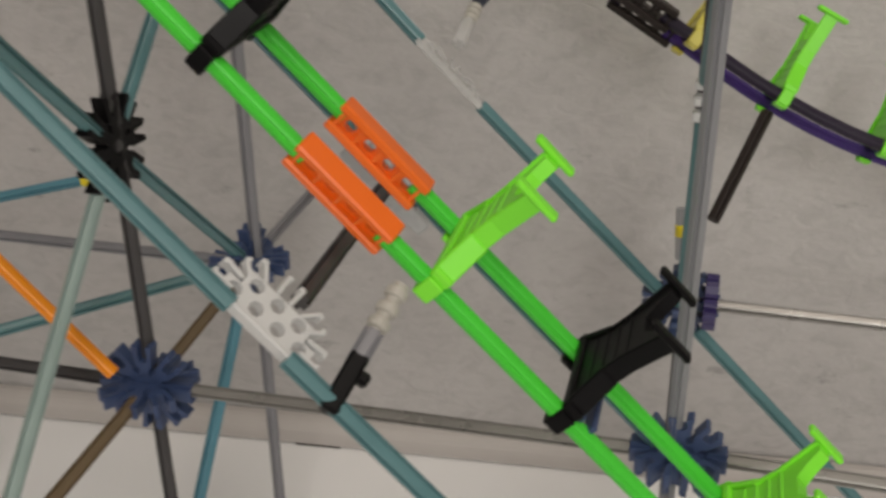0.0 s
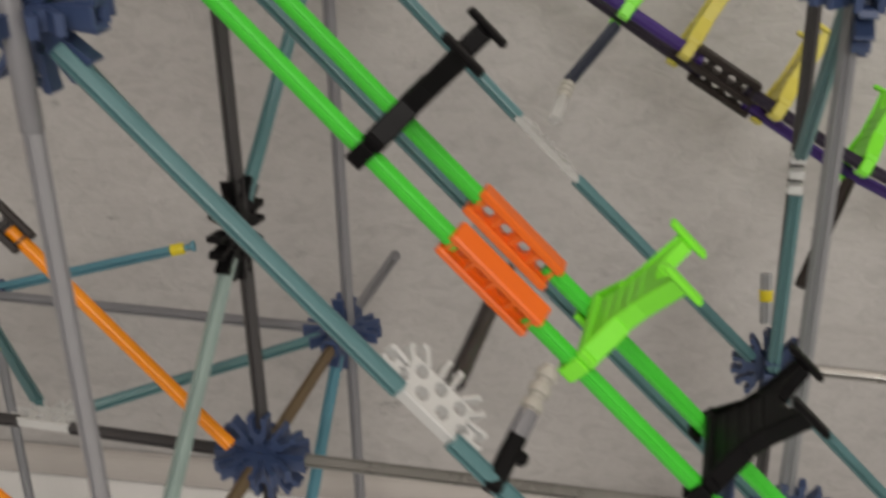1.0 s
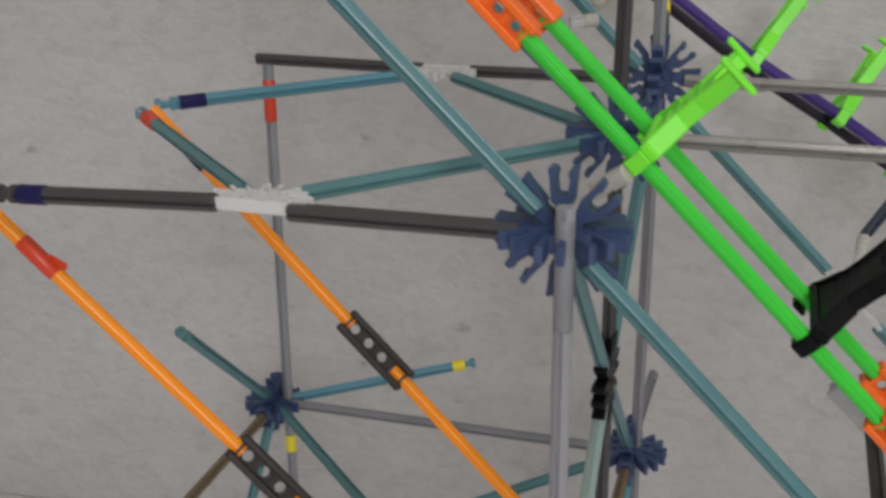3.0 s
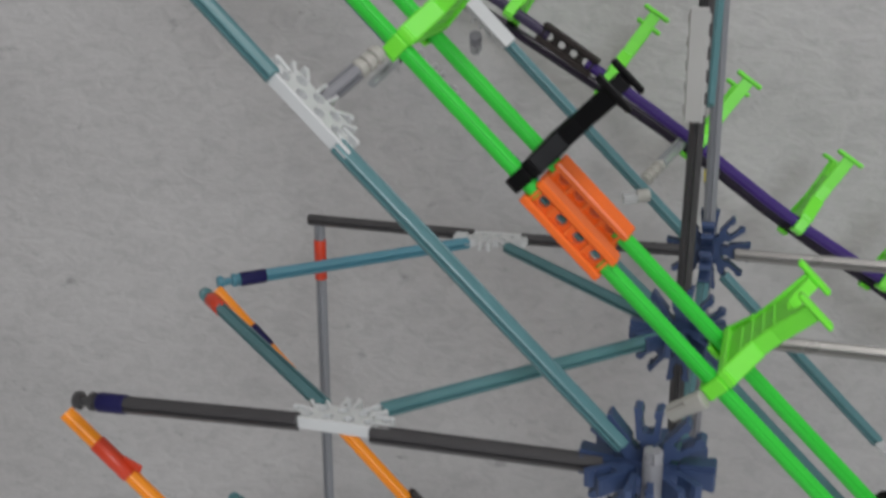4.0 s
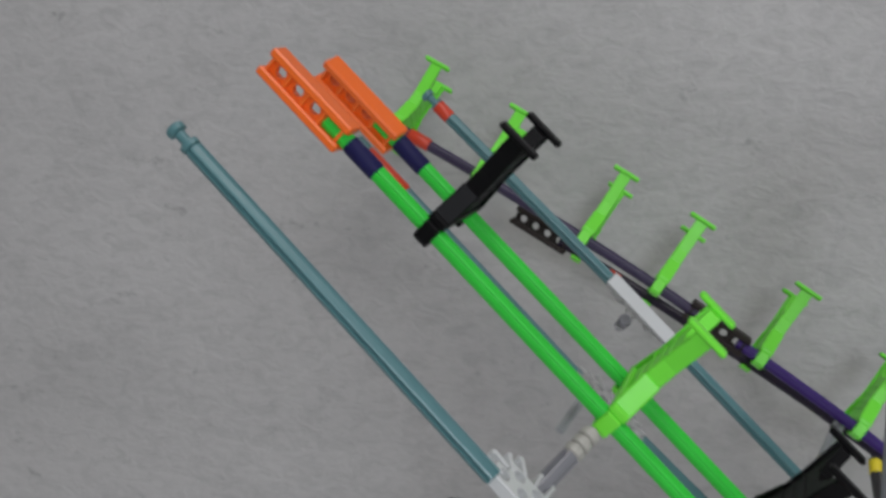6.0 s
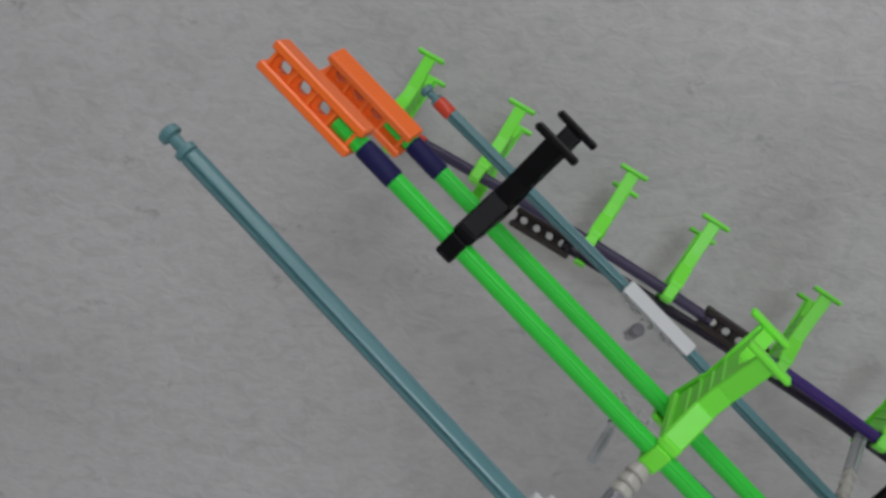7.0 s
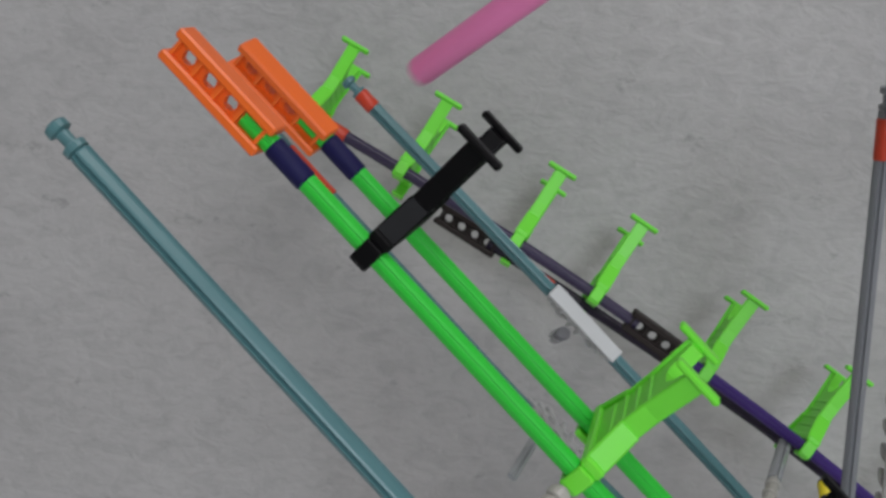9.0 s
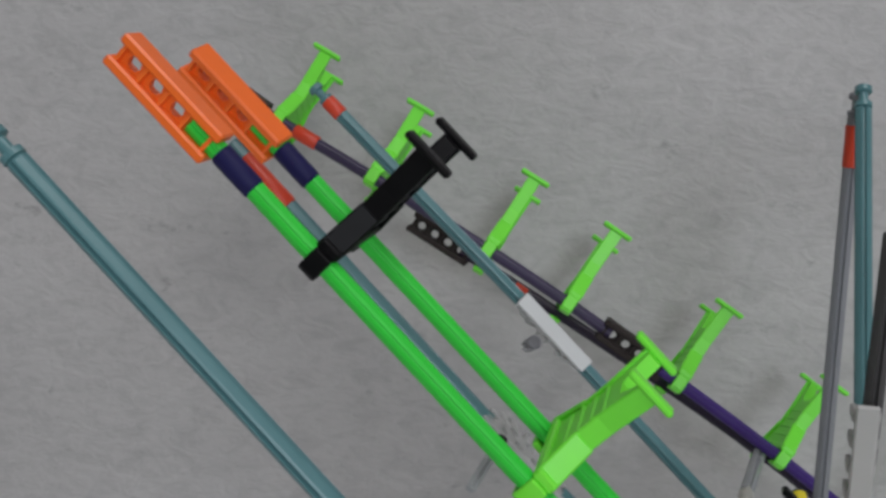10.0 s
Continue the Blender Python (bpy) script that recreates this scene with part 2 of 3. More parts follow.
def arm_mesh(name, mat, reach=0.0215, thick=0.0060):
    """One clip arm along +x: a neck and two slim fingers that spread and hook in at the tip."""
    bm = bmesh.new()
    half = [(0.0062, 0.0024), (0.0100, 0.0022), (0.0110, 0.0037), (reach - 0.0034, 0.0044), (reach - 0.0006, 0.0049), (reach, 0.0041),
            (reach - 0.0006, 0.0022), (reach - 0.0026, 0.0017), (reach - 0.0034, 0.0024), (0.0136, 0.0017), (0.0130, 0.0)]
    prism(bm, half + [(x, -y) for x, y in reversed(half[:-1])], thick)
    return to_mesh(name, bm, mat)


def hub_mesh(name, mat, thick=0.0060):
    bm = bmesh.new()
    outer, inner = 0.0074, 0.0034
    n = 16
    rings = []
    for z in (-thick / 2, thick / 2):
        for r in (inner, outer):
            rings.append([bm.verts.new((r * math.cos(i * 2 * math.pi / n), r * math.sin(i * 2 * math.pi / n), z)) for i in range(n)])
    for a, b in ((0, 1), (1, 3), (3, 2), (2, 0)):
        for i in range(n):
            j = (i + 1) % n
            bm.faces.new((rings[a][i], rings[a][j], rings[b][j], rings[b][i]))
    return to_mesh(name, bm, mat)


PIECES = {}


def pieces(mat, reach=0.0215):
    key = (mat.name, reach)
    if key not in PIECES:
        PIECES[key] = (hub_mesh("hub", mat), arm_mesh("clip_arm", mat, reach))
    return PIECES[key]


def disc(parent, mat, m, angles, reach=0.0215):
    hub, arm = pieces(mat, reach)
    share("hub", hub, parent, m)
    for a in angles:
        share("clip_arm", arm, parent, m @ pose(0, 0, 0, 0, 0, a))


ROUND8 = [i * 45 for i in range(8)]
FACING = pose(0, 0, 0, 90, 0, 0)       # disc in the x-z plane
SIDE = pose(0, 0, 0, 0, 90, 0)         # disc in the y-z plane
FLAT = Matrix()                        # disc in the x-y plane


def snowflake(at, planes, mat, label, reach=0.0215, gap=0.0):
    ob = thing("connector", at, label, "connector", "snowflake connectors")
    for k, pl in enumerate(planes):
        disc(ob, mat, Matrix.Translation((0, 0, gap * k)) @ pl, ROUND8, reach)
    return ob


def hole_cell(bm, x, y, w, h, r, thick):
    """A rectangular piece of plate with a round hole through it."""
    square = [(1, 0), (1, 1), (0, 1), (-1, 1), (-1, 0), (-1, -1), (0, -1), (1, -1)]
    rings = []
    for z in (-thick / 2, thick / 2):
        rings.append([bm.verts.new((x + u * w / 2, y + v * h / 2, z)) for u, v in square])
        rings.append([bm.verts.new((x + r * math.cos(k * math.pi / 4), y + r * math.sin(k * math.pi / 4), z)) for k in range(8)])
    for a, b in ((0, 1), (1, 3), (3, 2), (2, 0)):
        for k in range(8):
            bm.faces.new((rings[a][k], rings[a][(k + 1) % 8], rings[b][(k + 1) % 8], rings[b][k]))


def fan(at, m, mat, label, base=0.042, thick=0.0062):
    """Half connector: a straight bar with five clip arms on one side (towards local +y), and openings between."""
    ob = thing("fan_connector", Matrix.Translation(at) @ m, label, "connector", "fan connectors")
    bm = bmesh.new()
    box(bm, (0, -0.0044, 0), (base, 0.0016, thick * 1.05), None, 0.0005)
    part("edge_bar", bm, mat, ob)
    for row, n, y, step in ((0, 4, -0.0008, 0.0082), (1, 3, 0.0048, 0.0080)):
        for k in range(n):
            bm = bmesh.new()
            hole_cell(bm, (k - (n - 1) / 2) * step, y, step, 0.0056, 0.0024, thick * 0.8)
            part("web_cell", bm, mat, ob)
    for a in (4, 48, 90, 132, 176):
        r = radians(a)
        bm = bmesh.new()
        for s in (-1, 1):
            side = Vector((-math.sin(r), math.cos(r), 0)) * s
            out = Vector((math.cos(r), math.sin(r), 0))
            c = Vector((0.0162 * math.cos(r), 0.0008 + 0.0106 * math.sin(r), 0)) + side * 0.0026
            box(bm, c, (0.0072, 0.0014, thick * 0.96), Euler((0, 0, r + 0.07 * s)).to_matrix(), 0.0004)
            box(bm, c + out * 0.0032 - side * 0.0003, (0.0015, 0.0019, thick * 0.90), Euler((0, 0, r)).to_matrix(), 0.0004)
        part("clip_arm", bm, mat, ob)
    return ob


DIAG = pose(0, 0, 0, 0, 45, 0)         # local x runs down along the slope (+x, -z)
UP = Vector((0.7071, 0, 0.7071))       # away from the slope
ALONG = Vector((0.7071, 0, -0.7071))   # down the slope

# Nodes of the frame
YF, YM, YB = 0.242, 0.360, 0.470
X1, XP, XL, X2 = -0.227, -0.338, -0.450, -0.003
ZT, ZK, ZA = 0.448, 0.336, 0.224
G, I, H = (X1, YF + 0.003, ZT), (X1, YM, ZT), (X1 + 0.003, YB + 0.006, ZT)
K, A, B = (X1, 0.356, ZK), (X1, 0.357, ZA), (X1, 0.467, ZA + 0.004)
E_, C, D = (XL - 0.003, 0.464, ZA + 0.004), (X2 + 0.003, YM, ZA + 0.002), (X2 - 0.003, YB + 0.003, ZA + 0.007)
SUM = 0.221                            # x + z of the three sloping lines


def slope(x, y, s=SUM):
    return (x, y, s - x)


def gap_from(p, q, d=0.012, e=0.012):
    """Ends of a rod clipped between two connector centres."""
    p, q = Vector(p), Vector(q)
    u = (q - p).normalized()
    return p + u * d, q - u * e


BLUE_LABEL = "slate blue plastic snowflake connector with two rings of clip arms"
snowflake(G, (FACING, FLAT), BLUE, BLUE_LABEL, 0.0225)
snowflake(I, (FACING, FLAT), BLUE, BLUE_LABEL)
snowflake(H, (FACING, SIDE), BLUE, BLUE_LABEL)
snowflake(A, (FACING, FLAT), BLUE, "slate blue plastic snowflake connector joining the lower beams")
snowflake(B, (FLAT, SIDE), BLUE, "slate blue snowflake connector on the rear grey upright", 0.021)
snowflake(E_, (SIDE, FLAT), BLUE, "slate blue snowflake connector at the outer rear upright", 0.0185)
snowflake(C, (FACING, FLAT), BLUE, "slate blue snowflake connector at the foot of the sloping rod", 0.0188)
snowflake(D, (FACING, SIDE), BLUE, "slate blue snowflake connector on the dark upright", 0.0185)
snowflake(K, (SIDE,), BLACK, "black plastic connector clipped on the dark upright", 0.0215)
snowflake(Vector(D) + Vector((0.014, -0.004, 0.004)), (SIDE,), INDIGO, "indigo connector beside the blue one", 0.0125)

# Uprights
rod("upright", (G[0] + 0.003, G[1] - 0.012, 0.0), (G[0] + 0.003, G[1] - 0.012, ZT + 0.013), LIGHT_GREY, "pale grey plastic upright rod standing on the floor",
    [(ZT - 0.030, ZT + 0.009, GREY, "thick grey sleeve")])
rod("upright", (X1, YM, 0.0), (X1, YM, ZT - 0.010), DARK_GREY, "dark grey plastic upright rod standing on the floor")
rod("upright", (X1, YM, ZT + 0.010), (X1 + 0.003, YM, 0.642), DARK_GREY, "dark grey plastic upright rod above the blue connector")
rod("upright", (H[0], YB, 0.0), (H[0], YB, ZT - 0.010), GREY, "grey plastic upright rod standing on the floor")
rod("upright", (H[0], YB, ZT + 0.010), (H[0] - 0.001, YB - 0.004, 0.677), BLUE_GREY, "grey plastic upright rod with a red tape band near its top",
    [(0.189, 0.206, RED_TAPE, "red tape band")], knob=(False, True))
rod("upright", (XL + 0.002, 0.465, 0.0), (XL + 0.009, 0.467, ZT - 0.001), BLUE_GREY, "blue-grey plastic corner upright with red and yellow tape",
    [(ZA - 0.032, ZA - 0.020, YELLOW_TAPE, "yellow tape band"), (ZT - 0.035, ZT - 0.011, RED_TAPE, "red tape band")])
rod("upright", (X2, YM, 0.0), (X2 + 0.001, YM, 0.44), BLUE_GREY, "blue-grey plastic upright rod of the second tower")
rod("upright", (X2 + 0.0005, YB, 0.0), (X2 - 0.003, YB, 0.44), DARK_GREY, "dark grey plastic upright rod of the second tower")
rod("brace", (X2 - 0.0022, YB - 0.010, ZA + 0.012), (X2 - 0.0018, YB - 0.012, 0.328), TEAL, "teal plastic rod beside the dark upright")
rod("brace", (X2 - 0.0020, YB - 0.016, 0.348), (X2 + 0.001, YM + 0.014, 0.432), TEAL, "teal plastic rod leaning between the two uprights")
snowflake((X2 + 0.004, YM + 0.004, 0.437), (FLAT, SIDE), BLUE, BLUE_LABEL, 0.021)

# Small white sleeve connector in the leaning brace
ob = thing("sleeve_connector", (X2 - 0.0028, YB - 0.012, 0.338), "white plastic sleeve connector between two teal rods", "connector")
for k in range(3):
    bm = bmesh.new()
    box(bm, (0, 0, (k - 1) * 0.0072), (0.0068, 0.0068, 0.0042), None, 0.0008)
    part("ring", bm, WHITE, ob)

# White splice plate on the tall dark upright
ob = thing("splice_plate", (X1, YM - 0.001, 0.5635), "ivory white plastic splice plate clipped on the tall upright", "connector")
bm = bmesh.new()
box(bm, (0, -0.004, 0), (0.0076, 0.0022, 0.045), None, 0.0008)
part("plate", bm, IVORY, ob)
for k in range(5):
    for x in (-0.0034, 0.0034):
        bm = bmesh.new()
        box(bm, (x, 0.001, -0.018 + 0.009 * k), (0.002, 0.008, 0.004), None, 0.0005)
        part("clip", bm, IVORY, ob)
rod("brace", (X1 + 0.004, YM + 0.010, 0.545), (X1 + 0.003, YM + 0.099, 0.680), TEAL, "teal plastic rod leaning beside the tall uprights", knob=(False, True))
rod("beam", (X1 + 0.013, YM + 0.090, 0.677), (X1 + 0.10, YM + 0.090, 0.676), TEAL, "teal plastic rod end beside the top of the uprights")

# Beams of the upper square
rod("beam", (G[0] - 0.014, YF, ZT), (XP + 0.014, YF, ZT - 0.001), DARK_GREY, "dark grey plastic beam between a blue connector and a white one", r=0.0034)
rod("beam", (XP - 0.014, YF, ZT), (XL + 0.002, YF + 0.001, ZT - 0.005), DARK_GREY, "dark grey plastic beam with navy tape at its free end",
    [(0.073, 0.085, NAVY_TAPE, "navy tape band")], r=0.0034, knob=(False, True))
rod("beam", (H[0] - 0.014, YB, ZT), (XP + 0.016, YB - 0.004, ZT), DARK_GREY, "dark grey plastic beam at the rear")
rod("beam", (XP - 0.010, YB - 0.004, ZT), (XL + 0.003, 0.466, ZT + 0.001), DARK_GREY, "dark grey plastic beam meeting the corner upright")
fan((XP, YF + 0.004, ZT), Matrix(), WHITE, "white plastic fan connector joining the front beams and two teal braces", 0.042, 0.0046)
fan((XP, YB - 0.008, ZT), pose(0, 0, 0, 0, 0, 180), WHITE, "white plastic fan connector joining the rear beams and two teal braces", 0.04, 0.0046)
rod("brace", (XP + 0.012, YF + 0.016, ZT), gap_from((XP, YF, ZT), I)[1], TEAL, "teal plastic diagonal rod in the flat square")
rod("brace", (XP - 0.010, YF + 0.014, ZT), (-0.450, 0.350, ZT - 0.001), TEAL, "teal plastic diagonal rod with red tape at its free end",
    [(0.114, 0.129, RED_TAPE, "red tape band")], knob=(False, True))
rod("brace", (XP + 0.012, YB - 0.020, ZT), gap_from((XP, YB, ZT), I)[1], TEAL, "teal plastic diagonal rod in the flat square")
rod("brace", (XP - 0.010, YB - 0.018, ZT), (-0.4510, 0.364, ZT - 0.001), BLUE_TEAL, "blue-teal diagonal rod with a navy tape band at its free end",
    [(0.111, 0.124, NAVY_TAPE, "navy tape band")], knob=(False, True))

# Beams of the lower square
fan((XP, 0.361, ZA), Matrix(), WHITE, "white plastic fan connector joining the lower beams", 0.042, 0.0046)
rod("beam", (A[0] - 0.014, 0.357, ZA), (XP + 0.014, 0.357, ZA), DARK_GREY, "dark grey plastic lower beam")
rod("beam", (XP - 0.014, 0.357, ZA), (XL - 0.006, 0.357, ZA - 0.003), DARK_GREY, "dark grey plastic lower beam with a navy tape band",
    [(0.082, 0.095, NAVY_TAPE, "navy tape band")], knob=(False, True))
rod("beam", gap_from(A, C)[0], gap_from(A, C)[1], SILVER, "long silver grey beam between two snowflake connectors")
rod("beam", gap_from(E_, B)[0], gap_from(E_, B)[1], GREY, "grey plastic beam along the rear")
rod("beam", gap_from(C, (0.2, YM, ZA))[0], (0.21, YM, ZA), SILVER, "silver grey beam leaving the second tower")
rod("beam", (D[0] + 0.013, YB, ZA + 0.009), (0.21, YB, ZA + 0.009), SILVER, "silver grey beam leaving the rear of the second tower")
rod("beam", (H[0] + 0.014, YB, ZT), (0.06, YB, ZT), SILVER, "long silver grey beam running along the rear")
rod("beam", (I[0] + 0.014, YM, ZT), (0.06, YM, ZT), SILVER, "long silver grey beam running along the middle")
rod("brace", gap_from((XP, 0.361, ZA), B, 0.016)[0], gap_from((XP, 0.361, ZA), B)[1], TEAL, "teal plastic diagonal of the lower square")
rod("brace", gap_from((XP, 0.361, ZA), E_, 0.016)[0], gap_from((XP, 0.361, ZA), E_)[1], TEAL, "teal plastic diagonal of the lower square")
rod("cross_rod", (X1, B[1] - 0.012, ZA + 0.003), (X1, A[1] + 0.012, ZA), BROWN, "brown plastic rod between two snowflake connectors")
rod("cross_rod", (X1, A[1] - 0.012, ZA), (X1, YF, ZA - 0.002), BROWN, "brown plastic rod towards the front")
rod("cross_rod", (X1, B[1] + 0.012, ZA + 0.004), (X1 + 0.002, 0.562, ZA + 0.006), GREY, "short grey plastic rod with a free end", knob=(False, True))
rod("cross_rod", (E_[0], E_[1] - 0.012, ZA + 0.002), (E_[0] - 0.004, 0.358, ZA - 0.002), BROWN, "brown plastic rod at the outer side")

# Braces in the upright planes
rod("brace", gap_from(K, G)[0], gap_from(K, G)[1], TEAL, "teal plastic brace between black and blue connectors")
rod("brace", gap_from(K, H)[0], gap_from(K, H)[1], TEAL, "teal plastic brace between black and blue connectors")
rod("brace", gap_from(K, B)[0], gap_from(K, B)[1], TEAL, "teal plastic brace between black and blue connectors")
rod("brace", gap_from(K, (X1, YF, ZA))[0], (X1, YF, ZA), PALE_TEAL, "pale grey-green brace leaning forward")
rod("brace", gap_from(B, (X1, YM, 0.11))[0], (X1, YM + 0.004, 0.115), BLUE_TEAL, "blue-teal brace leaning to the floor")
rod("brace", gap_from(E_, (E_[0], YM, 0.11))[0], (E_[0], YM + 0.004, 0.115), TEAL, "teal brace leaning to the floor")
rod("brace", gap_from(E_, (E_[0], 0.362, 0.326))[0], (-0.453, 0.365, 0.325), TEAL, "teal brace with a free end", knob=(False, True))
rod("brace", gap_from(E_, (-0.334, 0.52, 0.245))[0], (-0.334, 0.515, 0.247), BLUE_TEAL, "blue-teal rod with a yellow tape band near its free end",
    [(0.104, 0.112, YELLOW_TAPE, "yellow tape band")], knob=(False, True))

# Three sloping lines of rods
LOW = 0.13
rod("sloping_rod", slope(-0.457, 0.240, SUM + 0.0018), slope(-0.3515, 0.238, SUM + 0.002), TEAL, "long teal plastic sloping rod with a grooved end", knob=(True, False))
rod("sloping_rod", slope(-0.3310, 0.239, SUM + 0.001), slope(G[0] - 0.008, YF), TEAL, "long teal plastic sloping rod")
rod("sloping_rod", slope(G[0] + 0.009, YF), slope(-0.1235, 0.239), TEAL, "long teal plastic sloping rod")
rod("sloping_rod", slope(-0.1085, 0.239), slope(LOW, 0.239), TEAL, "long teal plastic sloping rod")
rod("sloping_rod", slope(-0.456, YB, SUM - 0.004), slope(-0.356, YB), TEAL, "teal sloping rod with a red tape band",
    [(0.009, 0.018, RED_TAPE, "red tape band")], knob=(True, False))
rod("sloping_rod", slope(-0.332, YB), slope(H[0] - 0.009, YB), TEAL, "teal plastic sloping rod at the rear")
rod("sloping_rod", slope(H[0] + 0.009, YB), slope(-0.131, 0.464, SUM + 0.002), TEAL, "teal plastic sloping rod at the rear")
rod("sloping_rod", slope(-0.104, 0.466), slope(D[0] - 0.009, YB), TEAL, "teal plastic sloping rod at the rear")
rod("sloping_rod", slope(D[0] + 0.009, YB), slope(LOW, YB), TEAL, "teal plastic sloping rod at the rear")
rod("sloping_rod", slope(-0.447, YM, SUM - 0.0065), slope(-0.352, YM, SUM - 0.0075), TEAL, "teal sloping rod under the rails with red tape",
    [(0.007, 0.030, RED_TAPE, "red tape band")])
rod("sloping_rod", slope(-0.326, YM, SUM - 0.006), slope(I[0] - 0.009, YM), TEAL, "teal plastic sloping rod under the rails")
rod("sloping_rod", slope(I[0] + 0.009, YM), slope(-0.128, YM), TEAL, "teal plastic sloping rod under the rails")
rod("sloping_rod", slope(-0.104, YM), slope(C[0] - 0.009, YM), TEAL, "teal plastic sloping rod under the rails")
rod("sloping_rod", slope(C[0] + 0.009, YM), slope(LOW, YM), TEAL, "teal plastic sloping rod under the rails")
for x, y, tilt, thick, low, mat in ((-0.3415, 0.242, 6, 0.0048, 0.002, WHITE), (-0.116, 0.244, 20, 0.0050, 0.001, WHITE), (-0.339, 0.360, 0, 0.0040, -0.006, FROSTED),
                                    (-0.1150, 0.358, 0, 0.0062, -0.006, CLEAR_GREY), (-0.344, 0.466, -30, 0.0066, 0.002, WHITE), (-0.1175, 0.464, -8, 0.0028, 0.002, FROSTED)):
    fan(slope(x, y, SUM + low), DIAG @ pose(0, 0, 0, tilt, 0, 0), mat, {WHITE: "white plastic fan connector along the sloping rod", FROSTED: "clear frosted fan connector along a sloping rod"}.get(mat, "smoke grey fan connector under the rails"), thick=thick)
rod("cross_rod", slope(-0.113, 0.262), slope(-0.113, 0.345), DARK_GREY, "dark grey rod linking two sloping lines")


# ---- the green track ----
def track_tie(at, along, up, mat, label, half=0.018, tall=0.0, name="track_tie"):
    """A Y-shaped tie: a crossbar over two rails, a stem, and two arms that each end in a T head."""
    a, u = Vector(along).normalized(), Vector(up).normalized()
    turn = Matrix((a, u.cross(a), u)).transposed()   # local x along the rail, y across, z up
    ob = thing(name, Matrix.Translation(at) @ turn.to_4x4(), label, "track tie", "track ties")
    bm = bmesh.new()
    box(bm, (0, 0, 0.0050), (0.0074, 2 * half + 0.007, 0.0036), None, 0.0007)
    part("crossbar", bm, mat, ob)
    top = 0.0437 + tall
    bm = bmesh.new()
    right = [(half * 0.95, 0.0066), (half * 0.84, 0.0092), (half * 0.74, 0.0130), (half * 0.66, 0.0180), (half * 0.64, 0.0240), (half * 0.68, 0.0295), (half * 0.76, 0.0350),
             (half * 0.86, top - 0.0008), (half * 0.66, top - 0.0008), (half * 0.46, 0.0375), (half * 0.24, 0.0335)]
    lower = right + [(-y, z) for y, z in reversed(right)]
    sides = [[bm.verts.new((x, y, z)) for y, z in lower] for x in (-0.0024, 0.0024)]
    n = len(lower)
    bm.faces.new(sides[0][::-1])
    bm.faces.new(sides[1])
    for i in range(n):
        bm.faces.new((sides[0][i], sides[0][(i + 1) % n], sides[1][(i + 1) % n], sides[1][i]))
    part("stem", bm, mat, ob)
    for z, wide in ((0.0122, 1.42), (0.0172, 1.30), (0.0222, 1.26), (0.0272, 1.30)):
        bm = bmesh.new()
        box(bm, (0, 0, z), (0.0058, half * wide, 0.0016), None, 0.0004)
        part("rib", bm, mat, ob)
    for s in (-1, 1):
        # lower strut: a flat plate that leans in from the rail to the waist
        bm = bmesh.new()
        p, q = Vector((0, s * (half + 0.0016), 0.0048)), Vector((0, s * half * 0.71, 0.0178))
        box(bm, (p + q) / 2, (0.0076, 0.0022, (q - p).length + 0.002), Euler((-math.atan2(q.y - p.y, q.z - p.z), 0, 0)).to_matrix(), 0.0006)
        part("strut", bm, mat, ob)
        # upper arm: a plate along the stem that leans out to the head
        bm = bmesh.new()
        for p, q in ((Vector((0, s * half * 0.68, 0.0165)), Vector((0, s * half * 0.68, 0.0275))), (Vector((0, s * half * 0.68, 0.0265)), Vector((0, s * half * 0.92, top)))):
            box(bm, (p + q) / 2, (0.0070, 0.0018, (q - p).length + 0.0006), Euler((-math.atan2(q.y - p.y, q.z - p.z), 0, 0)).to_matrix(), 0.0005)
        part("arm", bm, mat, ob)
        bm = bmesh.new()
        box(bm, (0, s * half * 0.94, top), (0.0165, 0.0044, 0.0022), None, 0.0008)
        part("t_head", bm, mat, ob)
        bm = bmesh.new()
        box(bm, (0, s * (half + 0.0036), -0.0003), (0.0062, 0.0020, 0.0076), None, 0.0005)
        box(bm, (0, s * half, -0.0042), (0.0062, 0.0070, 0.0020), None, 0.0005)
        part("rail_clip", bm, mat, ob)
    return ob


def rail_clip_beam(at, along, up, mat, label, length=0.0395, height=0.0110, name="rail_joiner"):
    """An I-shaped joiner: two flanges and a web with a row of holes."""
    a, u = Vector(along).normalized(), Vector(up).normalized()
    turn = Matrix((a, u.cross(a), u)).transposed()
    ob = thing(name, Matrix.Translation(at) @ turn.to_4x4(), label, "rail joiner", "rail joiners")
    for s in (-1, 1):
        bm = bmesh.new()
        box(bm, (0, 0, s * (height / 2 - 0.0013)), (length, 0.0085, 0.0032), None, 0.0006)
        part("flange", bm, mat, ob)
    n = 4
    for k in range(n):
        bm = bmesh.new()
        hole_cell(bm, (k - (n - 1) / 2) * length * 0.22, 0, length * 0.22, height - 0.0054, (height - 0.0054) * 0.40, 0.0026)
        for v in bm.verts:
            v.co = (v.co.x, v.co.z, v.co.y)
        part("web_panel", bm, mat, ob)
    for k in range(n + 1):
        bm = bmesh.new()
        box(bm, ((k - n / 2) * length * 0.22, 0, 0), (0.0012, 0.0066, height - 0.0050), None, 0)
        part("rib", bm, mat, ob)
    return ob


